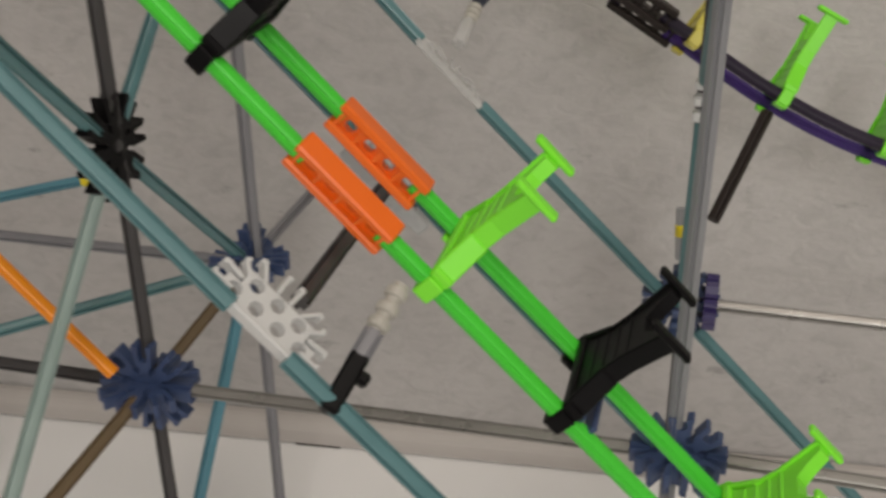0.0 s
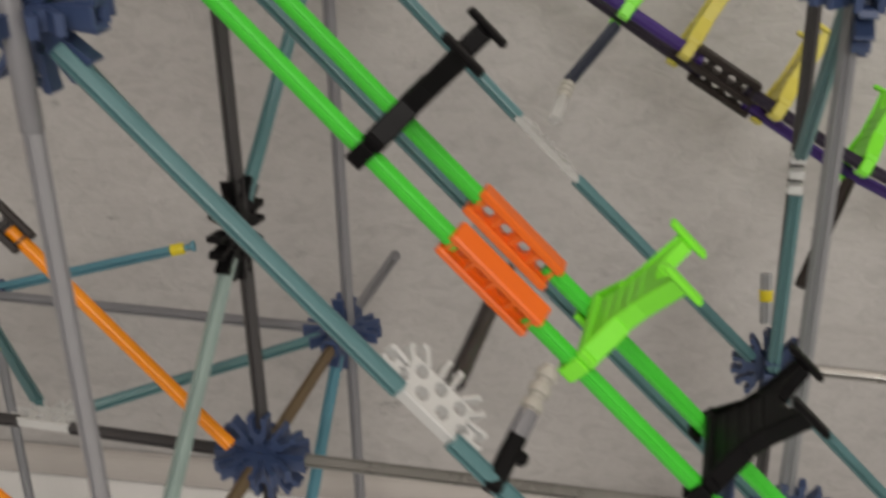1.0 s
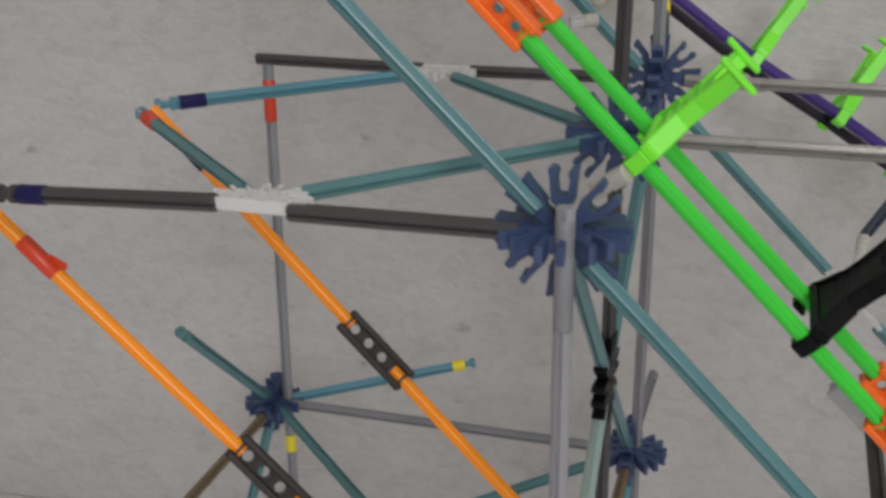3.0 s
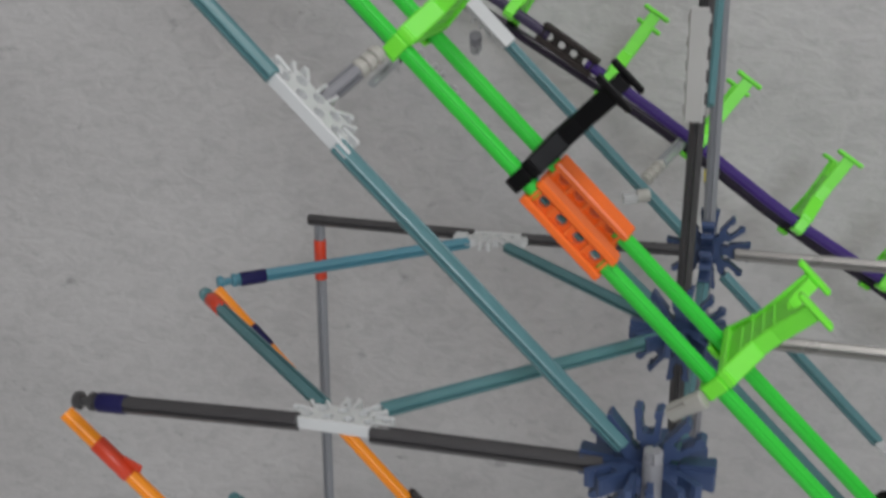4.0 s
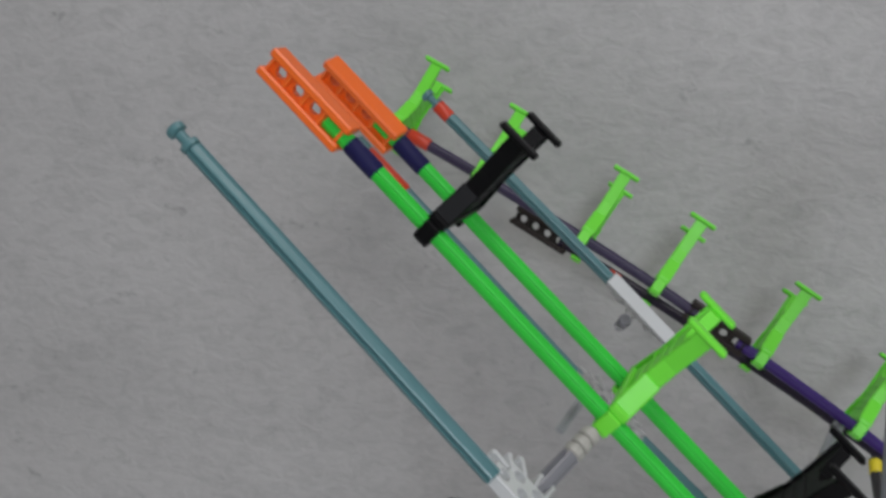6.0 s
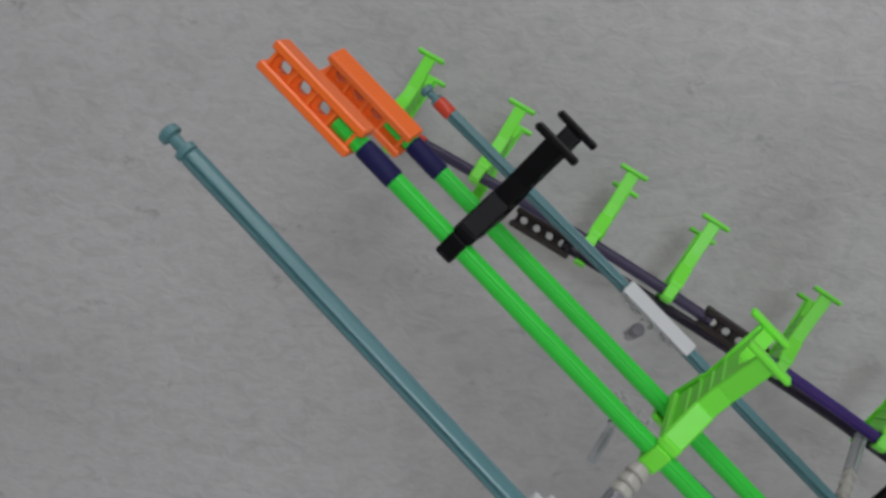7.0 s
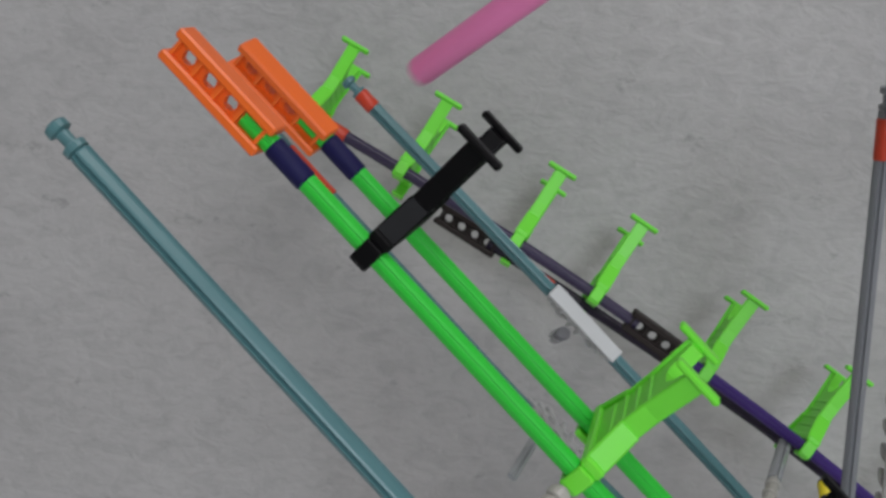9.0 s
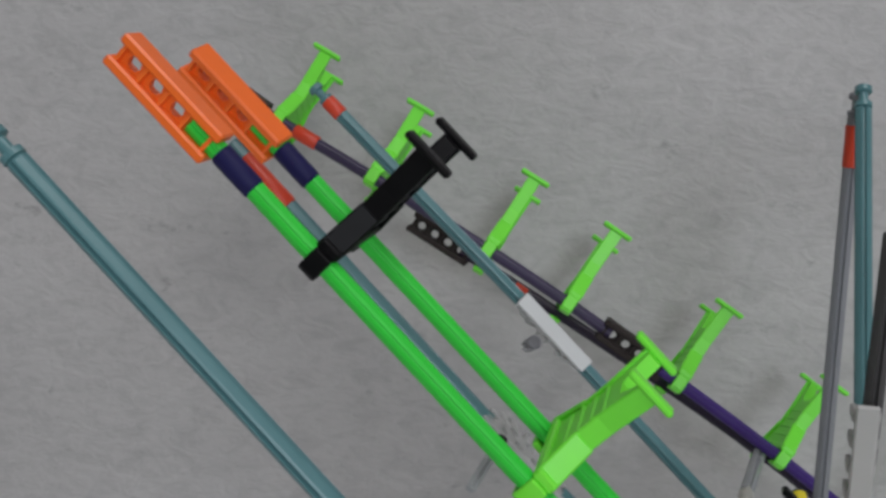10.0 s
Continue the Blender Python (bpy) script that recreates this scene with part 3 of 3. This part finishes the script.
RAIL_SUM, RY0, RY1 = 0.2545, 0.2835, 0.3200
RYC = (RY0 + RY1) / 2
for y, tone in ((RY0, "front"), (RY1, "rear")):
    lab = "bright green plastic tube rail of the sloping track"
    stops = [-0.4235 if y == RY0 else -0.4200, -0.2735, -0.2505, -0.1165, -0.0945, 0.12]
    for p, q in ((0, 1), (2, 3), (4, 5)):
        r = tube("rail", [slope(stops[p] + (stops[q] - stops[p]) * k / 6, y, RAIL_SUM) for k in range(7)], GREEN, lab, 0.0031, "green rails")
        if p == 0:
            bm = bmesh.new()
            o = Vector(slope(stops[0], y, RAIL_SUM))
            sweep(bm, [(Vector(slope(x, y, RAIL_SUM)) - o, frame_of(ALONG), rad) for x, rad in ((stops[0] + 0.008, 0.0032), (stops[0] + 0.0085, 0.0035), (stops[0] + 0.0175, 0.0035), (stops[0] + 0.018, 0.0032))], ROUND)
            part("tape_band", bm, NAVY_TAPE, r, "navy tape band", True)
    for x in (-0.4305 if y == RY0 else -0.4270, -0.2620, -0.1055):
        rail_clip_beam(slope(x, y, RAIL_SUM - (0.0 if y == RY0 else 0.0015)), ALONG, UP + Vector((0, {(RY0, True): -0.34, (RY1, True): 0.05, (RY0, False): 0.0, (RY1, False): -0.33}[y, x > -0.2], 0)), ORANGE_CLIP, "orange plastic joiner with holes clipped over two rail ends")
LIME_LABEL, BLACK_LABEL = "lime green plastic track tie clipped under two green rails", "black plastic track tie clipped under two green rails"
for x, mat in ((-0.3865, BLACK), (-0.3245, LIME), (-0.2795, BLACK), (-0.2080, LIME), (-0.1455, BLACK), (-0.0785, LIME), (-0.037, BLACK), (0.016, LIME)):
    track_tie(slope(x, RYC, RAIL_SUM), ALONG, UP, mat, LIME_LABEL if mat is LIME else BLACK_LABEL)


# A bluish sheen on the black tie, put in as solid blue pieces
ob = thing("tie_sheen", Matrix.Translation(slope(-0.030, RYC - 0.006, RAIL_SUM + 0.004)) @ DIAG, "slate blue pieces standing in for sheen on the black tie", "clamp")
for k in (-1, 1):
    bm = bmesh.new()
    box(bm, (k * 0.0026, 0, 0), (0.0022, 0.026, 0.0055), None, 0.0006)
    part("jaw", bm, BLUE, ob)
bm = bmesh.new()
box(bm, (0, 0.010, 0.0), (0.0066, 0.004, 0.0050), None, 0.0006)
part("bridge", bm, BLUE, ob)


def link(p, q, mats, label, black_end=False):
    """A short rod with a white ribbed sleeve that ties a track tie to a sloping rod."""
    p, q = Vector(p), Vector(q)
    d = q - p
    u = d.normalized()
    f = frame_of(d)
    ob = thing("link", p, label, "connector", "track links")
    for k in range(3):
        bm = bmesh.new()
        c = d * (0.10 + 0.13 * k)
        sweep(bm, [(c - u * 0.0016, f, 0.0030), (c - u * 0.0011, f, 0.0035), (c + u * 0.0011, f, 0.0035), (c + u * 0.0016, f, 0.0030)], ROUND)
        part("ring", bm, mats[0], ob)
    bm = bmesh.new()
    sweep(bm, [(d * 0.02, f, 0.0024), (d * 0.45, f, 0.0024)], ROUND)
    part("sleeve", bm, mats[0], ob)
    bm = bmesh.new()
    sweep(bm, [(d * 0.42, f, 0.0033), (d * (0.7 if black_end else 0.98), f, 0.0033)], RIBBED)
    part("stub_rod", bm, mats[1], ob)
    if black_end:
        bm = bmesh.new()
        box(bm, d * 0.84, (0.0058, 0.0066, d.length * 0.46), f, 0.001)
        box(bm, d * 0.80 + f @ Vector((-0.004, 0.0, -0.002)), (0.004, 0.005, 0.004), f, 0.001)
        part("black_clip", bm, BLACK, ob, "black clip")
    return ob


link((-0.3280, 0.2760, 0.5780), (-0.3425, 0.2540, 0.5635), (MILKY, GREY), "milky white and grey link below a lime green tie")
link((-0.2115, 0.2780, 0.4590), (-0.2235, 0.2795, 0.4505), (MILKY, MILKY), "milky white link below a lime green tie")
link((-0.0850, 0.2740, 0.3375), (-0.0958, 0.2390, 0.3165), (MILKY, GREY), "milky white and grey link with a black clip", True)


# ---- the purple track behind ----
def bend(keys, n):
    """Smooth curve through (x, z) keys."""
    xs, zs = [k[0] for k in keys], [k[1] for k in keys]
    out = []
    for i in range(n + 1):
        x = xs[0] + (xs[-1] - xs[0]) * i / n
        j = max(0, min(len(xs) - 2, sum(1 for v in xs if v <= x) - 1))
        def tang(k):
            a, b = max(0, k - 1), min(len(xs) - 1, k + 1)
            return (zs[b] - zs[a]) / (xs[b] - xs[a])
        h = xs[j + 1] - xs[j]
        t = (x - xs[j]) / h
        z = (2 * t**3 - 3 * t**2 + 1) * zs[j] + (t**3 - 2 * t**2 + t) * h * tang(j) + (3 * t**2 - 2 * t**3) * zs[j + 1] + (t**3 - t**2) * h * tang(j + 1)
        out.append((x, z))
    return out


CURVE = bend([(-0.512, 0.6485), (-0.484, 0.6335), (-0.447, 0.6135), (-0.393, 0.583), (-0.351, 0.558), (-0.294, 0.521), (-0.242, 0.486), (-0.182, 0.442), (-0.133, 0.412), (-0.094, 0.386),
              (-0.060, 0.365), (-0.018, 0.339), (0.030, 0.310), (0.079, 0.289), (0.16, 0.268)], 60)


def on_curve(x):
    for p, q in zip(CURVE, CURVE[1:]):
        if p[0] <= x <= q[0]:
            k = (x - p[0]) / (q[0] - p[0])
            return p[1] + (q[1] - p[1]) * k, (q[1] - p[1]) / (q[0] - p[0])
    return CURVE[-1][1], -0.2


# The track leans back: the rear rail runs lower than the front one
PY0, PY1 = 0.534, 0.562


def lift(x, y):
    """Height of a rail over the track's middle curve; the lean is fitted to the camera's view."""
    if y == PY0:
        return 0.0075
    keys = ((-0.36, -0.0120), (-0.27, -0.0080), (-0.18, -0.0066), (-0.10, -0.0066), (0.0, -0.0085))
    if x <= keys[0][0]:
        return keys[0][1]
    for (x0, z0), (x1, z1) in zip(keys, keys[1:]):
        if x <= x1:
            return z0 + (z1 - z0) * (x - x0) / (x1 - x0)
    return keys[-1][1]


def across(x):
    return Vector((0, PY1 - PY0, lift(x, PY1) - lift(x, PY0)))


JOINTS = {PY0: (-0.312, -0.040), PY1: (-0.418, -0.040)}
for y, mats in ((PY0, (DULL_PURPLE, PURPLE, DARK_PURPLE)), (PY1, (None, DARK_PURPLE, PURPLE))):
    cuts = [CURVE[0][0]] + [j + s for j in JOINTS[y] for s in (-0.011, 0.011)] + [CURVE[-1][0] - 0.001]
    for a, b, mat in zip(cuts[::2], cuts[1::2], mats):
        if mat is None:
            continue
        lab = mat.name.split("_tube")[0].replace("_", " ") + " plastic tube rail of the rear track"
        piece = tube("rail", [(a + (b - a) * k / 12, y, on_curve(a + (b - a) * k / 12)[0] + lift(a + (b - a) * k / 12, y)) for k in range(13)], mat, lab, 0.0031, "purple rails")
        if a == cuts[0] and y == PY0:
            rear = piece
bm = bmesh.new()
z0, g0 = on_curve(-0.484)
f = frame_of((1, 0, g0))
u = Vector((1, 0, g0)).normalized()
c = Vector((-0.484, PY0, z0)) - Vector((CURVE[0][0], PY0, CURVE[0][1]))
sweep(bm, [(c - u * 0.007, f, 0.0035), (c - u * 0.0065, f, 0.0039), (c + u * 0.0065, f, 0.0038), (c + u * 0.007, f, 0.0035)], ROUND)
part("tape_band", bm, RED_TAPE, rear, "red tape band", True)
for x, mat in ((-0.503, LIME), (-0.452, LIME), (-0.391, LIME), (-0.349, LIME), (-0.292, LIME), (-0.240, LIME), (-0.181, LIME), (-0.133, LIME), (-0.093, LIME),
               (-0.062, YELLOW_TIE), (-0.016, YELLOW_TIE), (0.029, LIME), (0.081, LIME), (0.125, LIME)):
    z, g = on_curve(x)
    track_tie((x, (PY0 + PY1) / 2, z + (lift(x, PY0) + lift(x, PY1)) / 2), (1, 0, g), Vector((1, 0, g)).cross(across(x)), mat, "lime green plastic track tie under two purple rails" if mat is LIME else "pale yellow plastic track tie under two purple rails", across(x).length / 2, 0.0025)
for y in (PY0, PY1):
    for x in JOINTS[y]:
        z, g = on_curve(x)
        rail_clip_beam((x, y, z + lift(x, y)), (1, 0, g), Vector((1, 0, g)).cross(across(x)) + Vector((0, -0.45, 0)) * across(x).length, UMBER, "dark brown joiner clipped over the purple rail ends", 0.038, 0.0112)
rail_clip_beam((-0.520, PY0, 0.6575 + 0.004), (1, 0, -0.65), (0.65, 0, 1), UMBER, "dark brown joiner clipped on the end of the purple rail", 0.034, 0.0108)
ob = thing("tape_scrap", (-0.373, PY1 - 0.0030, on_curve(-0.373)[0] + lift(-0.373, PY1) + 0.0018), "small scrap of red tape stuck on the purple rail", "tape")
bm = bmesh.new()
box(bm, (0, 0, 0), (0.0075, 0.0012, 0.0032), Euler((0, 0.55, 0)).to_matrix(), 0.0004)
part("scrap", bm, RED_TAPE, ob)
link((-0.2585, 0.471, 0.4830), (-0.2460, 0.540, 0.4890), (MILKY, CLEAR_GREY), "smoke grey link between the purple track and the rear sloping rod")
link((-0.3560, 0.497, 0.5520), (-0.3650, 0.530, 0.5385), (GREY, CLEAR_GREY), "smoke grey link hanging under the rear fan connector")
SLATE_END = (-0.1130, 0.497, 0.363)
rod("cross_rod", (-0.0935, 0.521, 0.386), SLATE_END, SLATE, "dark slate rod below the purple track")
link(SLATE_END, (-0.1160, 0.474, 0.3500), (MILKY, FROSTED), "clear frosted link at the rear fan connector")
rod("cross_rod", (0.0255, 0.530, 0.310), (0.005, 0.489, 0.268), UMBER, "dark grey rod from the purple track to the second tower")
rod("marker_rod", (-0.008, 0.508, 0.236), (-0.010, 0.514, 0.262), CLEAR_GREY, "short rod with a yellow tape band behind the blue connector",
    [(0.012, 0.018, YELLOW_TAPE, "yellow tape band")])

rod("marker_rod", (-0.2280, 0.520, 0.4790), (-0.2240, 0.488, 0.4600), DARK_GREY, "dark grey rod with a yellow tape band behind the blue connector",
    [(0.0015, 0.0095, YELLOW_TAPE, "yellow tape band")])
link((-0.2550, 0.467, 0.4775), (-0.2680, 0.461, 0.4765), (MILKY, FROSTED), "milky white clip on the rear sloping rod")
rod("cross_rod", (-0.3445, 0.346, 0.5660), (-0.3510, 0.3240, 0.5565), CLEAR_GREY, "thin smoke grey rod with a black end sleeve",
    [(0.0, 0.006, BLACK, "black end sleeve")], r=0.0018)

# ---- the amber rails below ----
AM_A, AM_B = Vector((-0.4435, 0.3495, 0.4495)), Vector((-0.236, 0.345, 0.236))
BM_A, BM_B = Vector((-0.458, 0.249, 0.433)), Vector((-0.25, 0.262, 0.226))


def amber_rail(p, q, cut, tapes):
    d = q - p
    u = d.normalized()
    f = frame_of(d)
    lab = "amber orange tube rail of the lower track"
    ob = tube("rail", [p + u * (cut - 0.0165) * k / 4 for k in range(5)], ORANGE_RAIL, lab, 0.0031, "amber rails")
    tube("rail", [p + u * (cut + 0.012 + (d.length - cut - 0.012) * k / 4) for k in range(5)], ORANGE_RAIL, lab, 0.0031, "amber rails")
    for s0, s1, tm, tl in tapes:
        bm = bmesh.new()
        sweep(bm, [(u * s0, f, 0.0032), (u * (s0 + 0.0005), f, 0.0036), (u * (s1 - 0.0005), f, 0.0036), (u * s1, f, 0.0032)], ROUND)
        part("tape_band", bm, tm, ob, tl, True)
    rail_clip_beam(p + u * cut, d, (0.55, 0.63, 0.55), UMBER, "dark brown joiner clipped on an amber rail", 0.042, 0.0115)
    return ob


amber_rail(AM_A, AM_B, 0.1545, [(0.024, 0.037, NAVY_TAPE, "navy tape band")])
lower = amber_rail(BM_A, BM_B, 0.156, [(0.017, 0.036, RED_TAPE, "red tape band")])
bm = bmesh.new()
box(bm, (BM_B - BM_A).normalized() * 0.0335 + UP * 0.0048, (0.0085, 0.0009, 0.0036), Euler((0, 0.42, 0)).to_matrix(), 0.0003)
part("tape_end", bm, RED_TAPE, lower, "loose end of the red tape")

# ---- the pink tube that points at the track ----
bm = bmesh.new()
f = Matrix.Identity(3)
LEN, RP, RI = 0.42, 0.0046, 0.0034
rings = []
for zz, rr in ((0.004, RI), (0.0, RI), (0.0, RP - 0.0003), (0.0006, RP), (LEN, RP), (LEN, RI)):
    rings.append([bm.verts.new((rr * math.cos(i * math.pi / 12), rr * math.sin(i * math.pi / 12), zz)) for i in range(24)])
for a, b in zip(rings, rings[1:]):
    for i in range(24):
        bm.faces.new((a[i], a[(i + 1) % 24], b[(i + 1) % 24], b[i]))
bm.faces.new(rings[0])
pink = new("pointer_tube", to_mesh("pointer_tube", bm, PINK, True))
tagged(pink, "glossy pink plastic tube pointing at the end of the track", "tube")


# Seconds, the tip, a point further along the tube
PINK_ROWS = [
    (0.0, (-0.3494, 0.2518, 0.7557), (-0.2477, 0.2047, 0.7381)),
    (6.6, (-0.3494, 0.2518, 0.7557), (-0.2477, 0.2047, 0.7381)),
    (7.0, (-0.3541, 0.2674, 0.7536), (-0.2533, 0.2183, 0.7366)),
    (7.2, (-0.3749, 0.2626, 0.7016), (-0.2678, 0.2109, 0.6925)),
    (7.3, (-0.3833, 0.2612, 0.6880), (-0.2687, 0.2119, 0.6821)),
    (7.4, (-0.3918, 0.2606, 0.6775), (-0.2698, 0.2137, 0.6750)),
    (7.5, (-0.3991, 0.2622, 0.6742), (-0.2710, 0.2160, 0.6705)),
    (7.6, (-0.3993, 0.2637, 0.6781), (-0.2700, 0.2170, 0.6726)),
    (7.7, (-0.3982, 0.2641, 0.6766), (-0.2688, 0.2172, 0.6713)),
    (7.8, (-0.4010, 0.2630, 0.6728), (-0.2674, 0.2168, 0.6678)),
    (7.9, (-0.4026, 0.2613, 0.6656), (-0.2659, 0.2157, 0.6612)),
    (8.0, (-0.4040, 0.2609, 0.6631), (-0.2647, 0.2156, 0.6589)),
    (8.1, (-0.4063, 0.2603, 0.6673), (-0.2645, 0.2151, 0.6614)),
    (8.2, (-0.4075, 0.2606, 0.6742), (-0.2647, 0.2158, 0.6693)),
    (8.3, (-0.3998, 0.2670, 0.6965), (-0.2655, 0.2192, 0.6888)),
    (8.4, (-0.3884, 0.2724, 0.7329), (-0.2632, 0.2248, 0.7141)),
    (8.6, (-0.3595, 0.2852, 0.7588), (-0.2866, 0.2440, 0.7766)),
    (8.8, (-0.3663, 0.3261, 0.7230), (-0.3309, 0.3036, 0.7473)),
    (8.9, (-0.3716, 0.3248, 0.6957), (-0.3482, 0.3157, 0.7111)),
    (9.0, (-0.3823, 0.3209, 0.6890), (-0.3479, 0.3038, 0.7115)),
    (9.1, (-0.3924, 0.3149, 0.6717), (-0.3434, 0.3056, 0.7114)),
    (9.2, (-0.3958, 0.3121, 0.6613), (-0.3375, 0.3016, 0.7118)),
    (9.4, (-0.3978, 0.3138, 0.6657), (-0.3386, 0.3027, 0.7124)),
    (9.5, (-0.3971, 0.3140, 0.6634), (-0.3367, 0.3038, 0.7127)),
    (9.7, (-0.4014, 0.3124, 0.6572), (-0.3282, 0.3004, 0.7128)),
    (9.8, (-0.4010, 0.3131, 0.6577), (-0.3290, 0.3005, 0.7127)),
    (9.9, (-0.4014, 0.3187, 0.6789), (-0.3565, 0.3066, 0.7123)),
    (10.0, (-0.3879, 0.3290, 0.7319), (-0.3480, 0.3187, 0.7524)),
]


def toward(tip, other):
    """Pose with the tube's tip at tip and its length running through other."""
    d = (Vector(other) - Vector(tip)).normalized()
    return Matrix.Translation(tip) @ d.to_track_quat("Z", "Y").to_matrix().to_4x4()


def motions():
    walk(pink, [(t, toward(tip, other)) for t, tip, other in PINK_ROWS])


motions()
